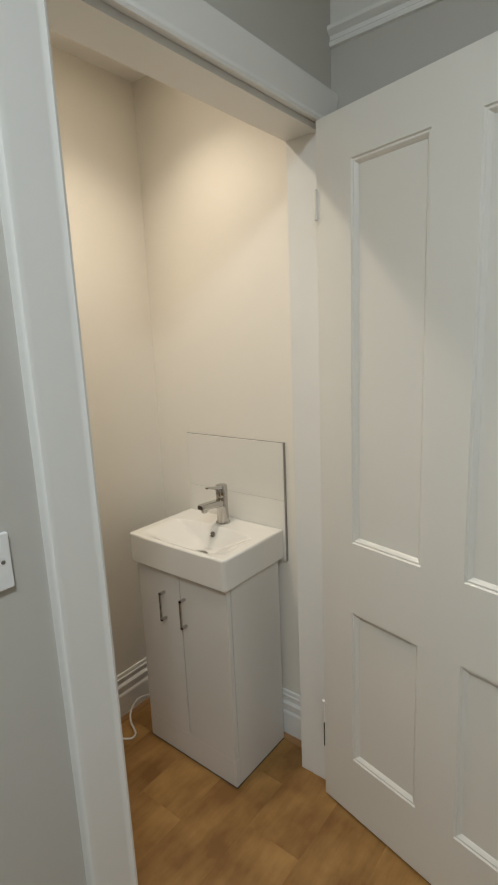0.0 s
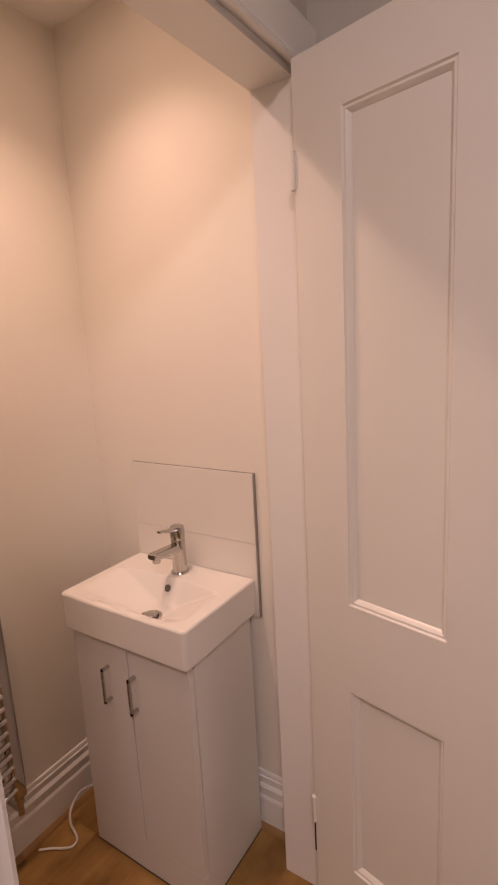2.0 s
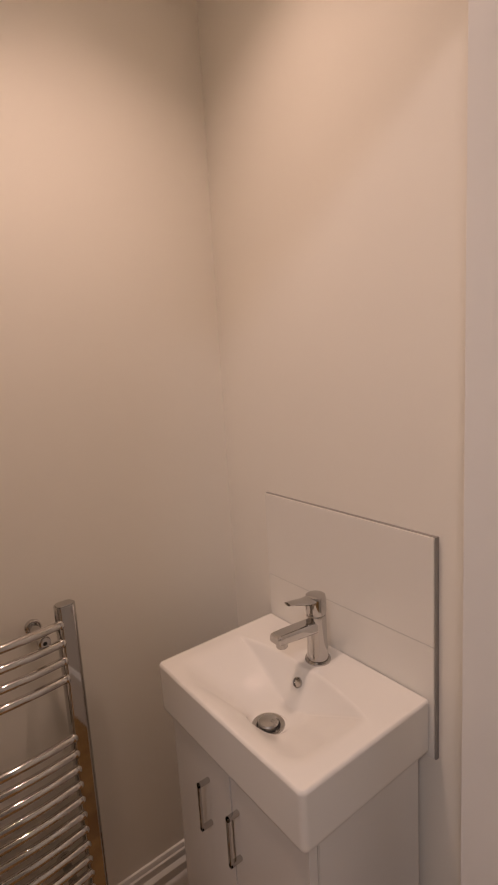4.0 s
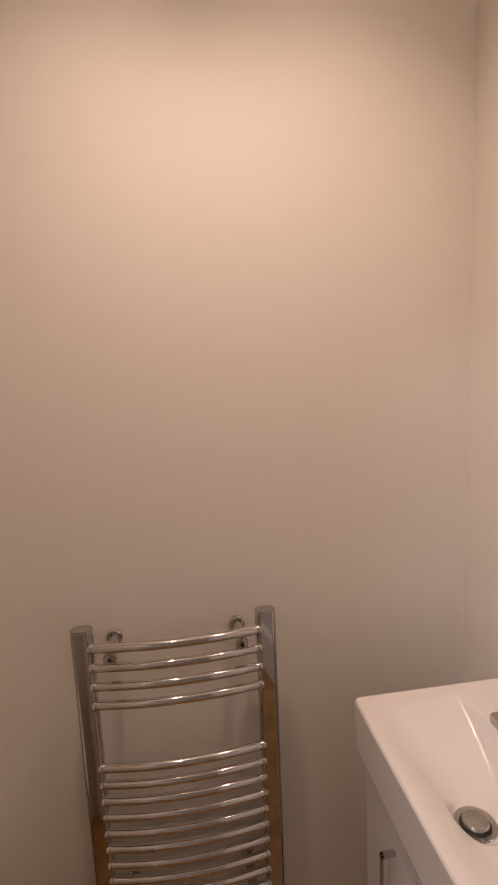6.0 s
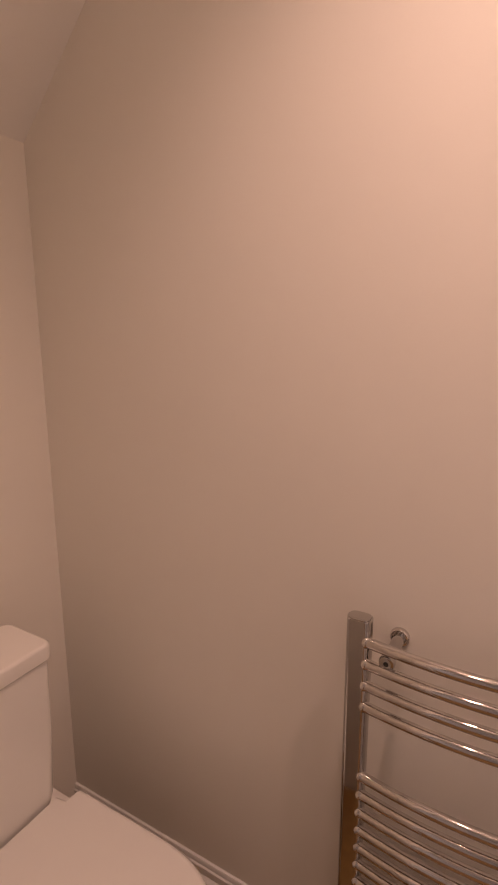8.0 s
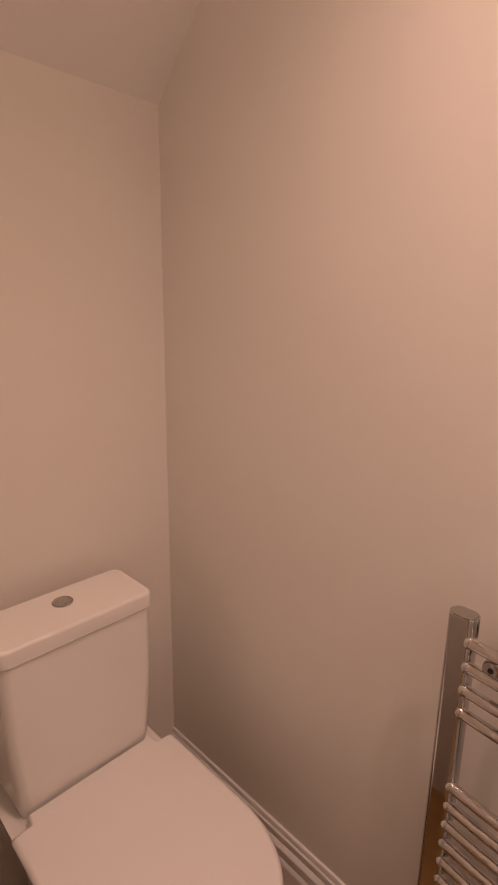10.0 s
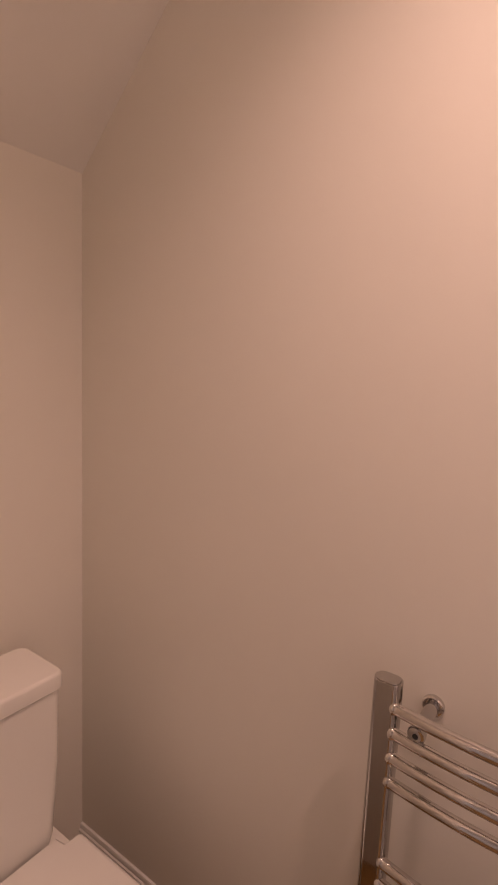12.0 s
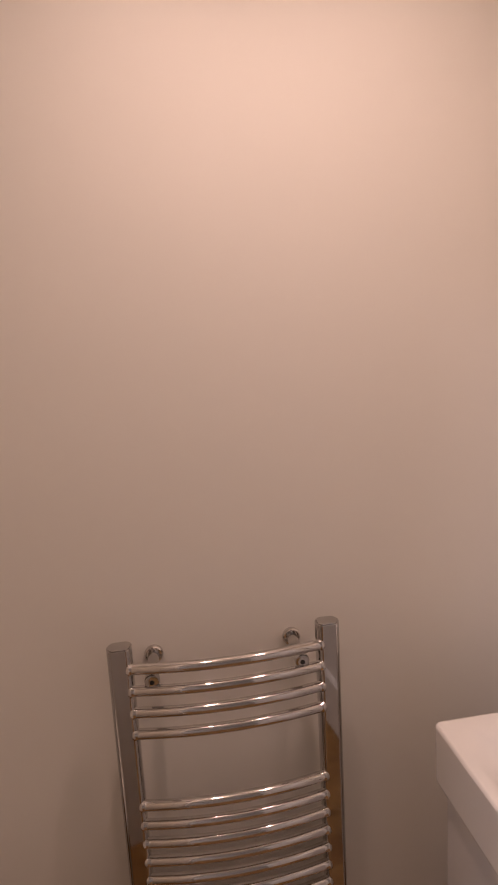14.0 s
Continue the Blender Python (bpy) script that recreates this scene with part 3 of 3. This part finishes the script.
def towel_radiator():
    r = thing("towel_radiator", "chrome ladder towel radiator with bowed bars, fixed to the wall", "towel radiator", ((R_L + R_R) / 2, R_Y, R_LOW))
    half = (R_R - R_L) / 2
    hgt = R_TOP - R_LOW
    for side in (-1, 1):
        mid = side * half + side * 0.003
        outline = [(u, v - 0.003 * (1 - ((u - mid) / 0.020) ** 2) if v < 0 else v) for u, v in rounded_rect(mid - 0.020, mid + 0.020, -0.0105, 0.0165, 0.009, 6)]
        part("post", prism(outline, hgt, 0.003, segments=2), POST_CHROME, r)
        part("end_cap", prism([(side * half + (u - side * half) * 0.86, v * 0.86) for u, v in outline], 0.0025, 0.001, at=hgt - 0.0006), CHROME, r)
    levels = [0.929 - 0.0387 * i for i in range(4)] + [0.6785 - 0.0362 * i for i in range(12)]
    sag, span = 0.0165, half - 0.008
    stations = [-1.0, -0.985, -0.972, -0.958, -0.94] + [-0.9 + 0.1 * k for k in range(19)] + [0.94, 0.958, 0.972, 0.985, 1.0]
    arc = [(span * u, -0.006 - sag * (1 - u * u), 0) for u in stations]
    girth = [0.0088, 0.0104, 0.0106, 0.0098, 0.0088] + [0.0088] * 19 + [0.0088, 0.0098, 0.0106, 0.0104, 0.0088]
    proto = None
    for z in levels:
        if proto is None:
            proto = part("bar", tube(arc, girth, 20), BAR_CHROME, r)
            proto.location = (0, 0, z - R_LOW)
        else:
            c = new("bar", proto.data)
            c.parent, c.location = r, (0, 0, z - R_LOW)
    for side in (-1, 1):
        for z in (0.905, 0.34):
            zz = z - R_LOW
            bracket = part("wall_bracket", lathe([(0.0100, 0.074), (0.0100, 0.004), (0.0115, 0.002), (0.0125, -0.002), (0.013, -0.010), (0.0115, -0.0135), (0.0075, -0.0145)], 24, (side * 0.126, 0, zz), "y"), CHROME, r, "round chrome wall bracket")
            part("wall_plate", lathe([(0.0165, 0.0758), (0.0170, 0.074), (0.0165, 0.069), (0.0145, 0.0670), (0.0102, 0.0665)], 28, (side * 0.126, 0, zz), "y"), BAR_CHROME, bracket)
            part("grub_screw", lathe([(0.0042, -0.0140), (0.0040, -0.0152)], 14, (side * 0.126, 0, zz), "y"), DARK, bracket)
    part("air_vent", lathe([(0.007, 0.0), (0.007, 0.006), (0.004, 0.009)], 16, (half + 0.014, 0, 0.86 - R_LOW), "x"), CHROME, r)
    for side in (-1, 1):
        bm = lathe([(0.009, -0.055), (0.009, -0.02), (0.013, -0.018), (0.013, 0.0)], 20, (side * half, 0, 0))
        lathe([(0.007, 0.0), (0.007, 0.075)], 16, (side * half, 0, -0.045), "y", bm=bm)
        part("valve", bm, CHROME, r)
    return r


towel_radiator()

# ---- toilet ----
def seat_outline(x_back, x_front, half, r=0.012, grow=0.0, tip=2.3):
    """A D: straight back and sides, and a full round front."""
    knee = x_back + (x_front - x_back) * 0.52
    pts = [(x_back - 0.026, half - 0.040), (x_back - 0.001, half - 0.036), (x_back - grow, half - 0.006 + grow), (x_back + 0.006, half - 0.001 + grow)]
    for k in range(0, 49):
        a = math.pi / 2 - math.pi * k / 48
        c, s = math.cos(a), math.sin(a)
        e = 2 / tip
        pts.append((knee + (x_front - knee + grow) * abs(c) ** e, (half + grow) * math.copysign(abs(s) ** e, s)))
    pts += [(x_back + 0.006, -half + 0.001 - grow), (x_back - grow, -half + 0.006 - grow), (x_back - 0.001, -half + 0.036), (x_back - 0.026, -half + 0.040)]
    return pts


def toilet():
    cy = -0.356
    t = thing("toilet", "white close-coupled toilet with its seat lid closed, against the end wall", "toilet", (-1.25, cy, 0))
    ox = -1.25

    def loft(rings, bm=None):
        bm = bm or bmesh.new()
        made = [[bm.verts.new((x - ox, y, z)) for x, y in outline] for outline, z in rings]
        for a, b in zip(made, made[1:]):
            for i in range(len(a)):
                bm.faces.new((a[i], a[(i + 1) % len(a)], b[(i + 1) % len(a)], b[i]))
        bm.faces.new(made[0])
        bm.faces.new(made[-1][::-1])
        return bm
    body = loft([(rounded_rect(-1.565, -1.440, -0.142, 0.142, 0.025), 0.405), (rounded_rect(-1.570, -1.434, -0.150, 0.150, 0.025), 0.44),
                 (rounded_rect(-1.572, -1.430, -0.158, 0.158, 0.022), 0.60), (rounded_rect(-1.572, -1.430, -0.160, 0.160, 0.020), 0.757)])
    part("cistern", body, CERAMIC, t, angle=50)
    lid = loft([(rounded_rect(-1.572, -1.428, -0.160, 0.160, 0.02), 0.7585), (rounded_rect(-1.574, -1.424, -0.165, 0.165, 0.022), 0.763),
                (rounded_rect(-1.574, -1.424, -0.165, 0.165, 0.022), 0.790), (rounded_rect(-1.571, -1.427, -0.160, 0.160, 0.020), 0.795),
                (rounded_rect(-1.567, -1.431, -0.156, 0.156, 0.018), 0.7965)])
    lid_ob = part("cistern_lid", lid, CERAMIC, t, angle=50)
    bm = lathe([(0.021, 0.796), (0.0212, 0.7985), (0.0195, 0.800), (0.0185, 0.7985)], 32, (-1.513 - ox, 0, 0))
    ring = part("flush_button_ring", bm, CHROME, lid_ob, "round chrome dual flush button")
    for s in (-1, 1):
        half_disc = [(-1.513 - ox + 0.0178 * math.cos(a), s * 0.0006 + s * 0.0178 * math.sin(a)) for a in [math.pi * k / 16 for k in range(17)]]
        part("flush_button", prism(half_disc, 0.003, 0.0006, at=0.7965), BRUSHED, lid_ob)
    # lid and seat
    part("seat_lid", loft([(seat_outline(-1.400, -0.962, 0.178), 0.4225), (seat_outline(-1.400, -0.962, 0.181, grow=0.001), 0.426),
                           (seat_outline(-1.400, -0.962, 0.181, grow=0.001), 0.432), (seat_outline(-1.398, -0.965, 0.178, grow=-0.001), 0.4365),
                           (seat_outline(-1.396, -0.969, 0.174, grow=-0.003), 0.4385)]), SEAT, t, angle=50)
    part("seat", loft([(seat_outline(-1.395, -0.966, 0.175), 0.4045), (seat_outline(-1.395, -0.966, 0.178), 0.409),
                       (seat_outline(-1.395, -0.966, 0.178), 0.419), (seat_outline(-1.395, -0.966, 0.176), 0.4215)]), SEAT, t, angle=50)
    for s in (-1, 1):
        part("seat_hinge", box((-1.418 - ox, s * 0.075 - 0.020, 0.4045), (-1.397 - ox, s * 0.075 + 0.020, 0.419), 0.005, 3), SEAT, t)
    part("pan", loft([(seat_outline(-1.56, -1.10, 0.11), 0.0), (seat_outline(-1.56, -1.10, 0.112), 0.04), (seat_outline(-1.57, -1.06, 0.115), 0.18),
                      (seat_outline(-1.58, -1.01, 0.14), 0.30), (seat_outline(-1.585, -0.975, 0.168), 0.375), (seat_outline(-1.588, -0.972, 0.172), 0.404)]), CERAMIC, t, angle=50)
    return t


toilet()

# ---- white cable on the floor ----
def cable():
    keys = [(-0.200, -0.085, 0.070), (-0.243, -0.070, 0.081), (-0.282, -0.068, 0.087), (-0.322, -0.076, 0.066), (-0.336, -0.088, 0.036), (-0.336, -0.104, 0.012), (-0.346, -0.124, 0.0045), (-0.372, -0.126, 0.0045), (-0.402, -0.080, 0.0045), (-0.425, -0.050, 0.0045)]
    ob = part("power_cable", tube(curve_points(keys, 8), 0.0036, 10), PLASTIC)
    return tagged(ob, label="thin white electric cable curling out onto the wooden floor", category="cable")


cable()

# ---- floor planks ----
def planks():
    floor = bpy.data.objects["floor"]
    wide, long, rng = 0.182, 1.22, random.Random(4)
    shared = {}
    y, row = 0.028, 0
    while y > HALL_Y:
        y1 = max(y - wide, HALL_Y)
        x = HALL_L - rng.uniform(0, long) if row != 4 else -0.382 - 2 * long
        top = min(y, 0.0)
        while x < 0:
            a, b = max(x, HALL_L), min(x + long, 0.0)
            if b - a > 0.02:
                size = (round(b - a - 0.0002, 4), round(top - y1 - 0.0002, 4))
                if size not in shared:
                    shared[size] = mesh("plank", box((0, 0, 0), (size[0], size[1], 0.006)), FLOOR)
                ob = new("plank", shared[size])
                ob.parent = floor
                ob.location = (a, y1, -0.006)
            x += long
        y, row = y1, row + 1


planks()
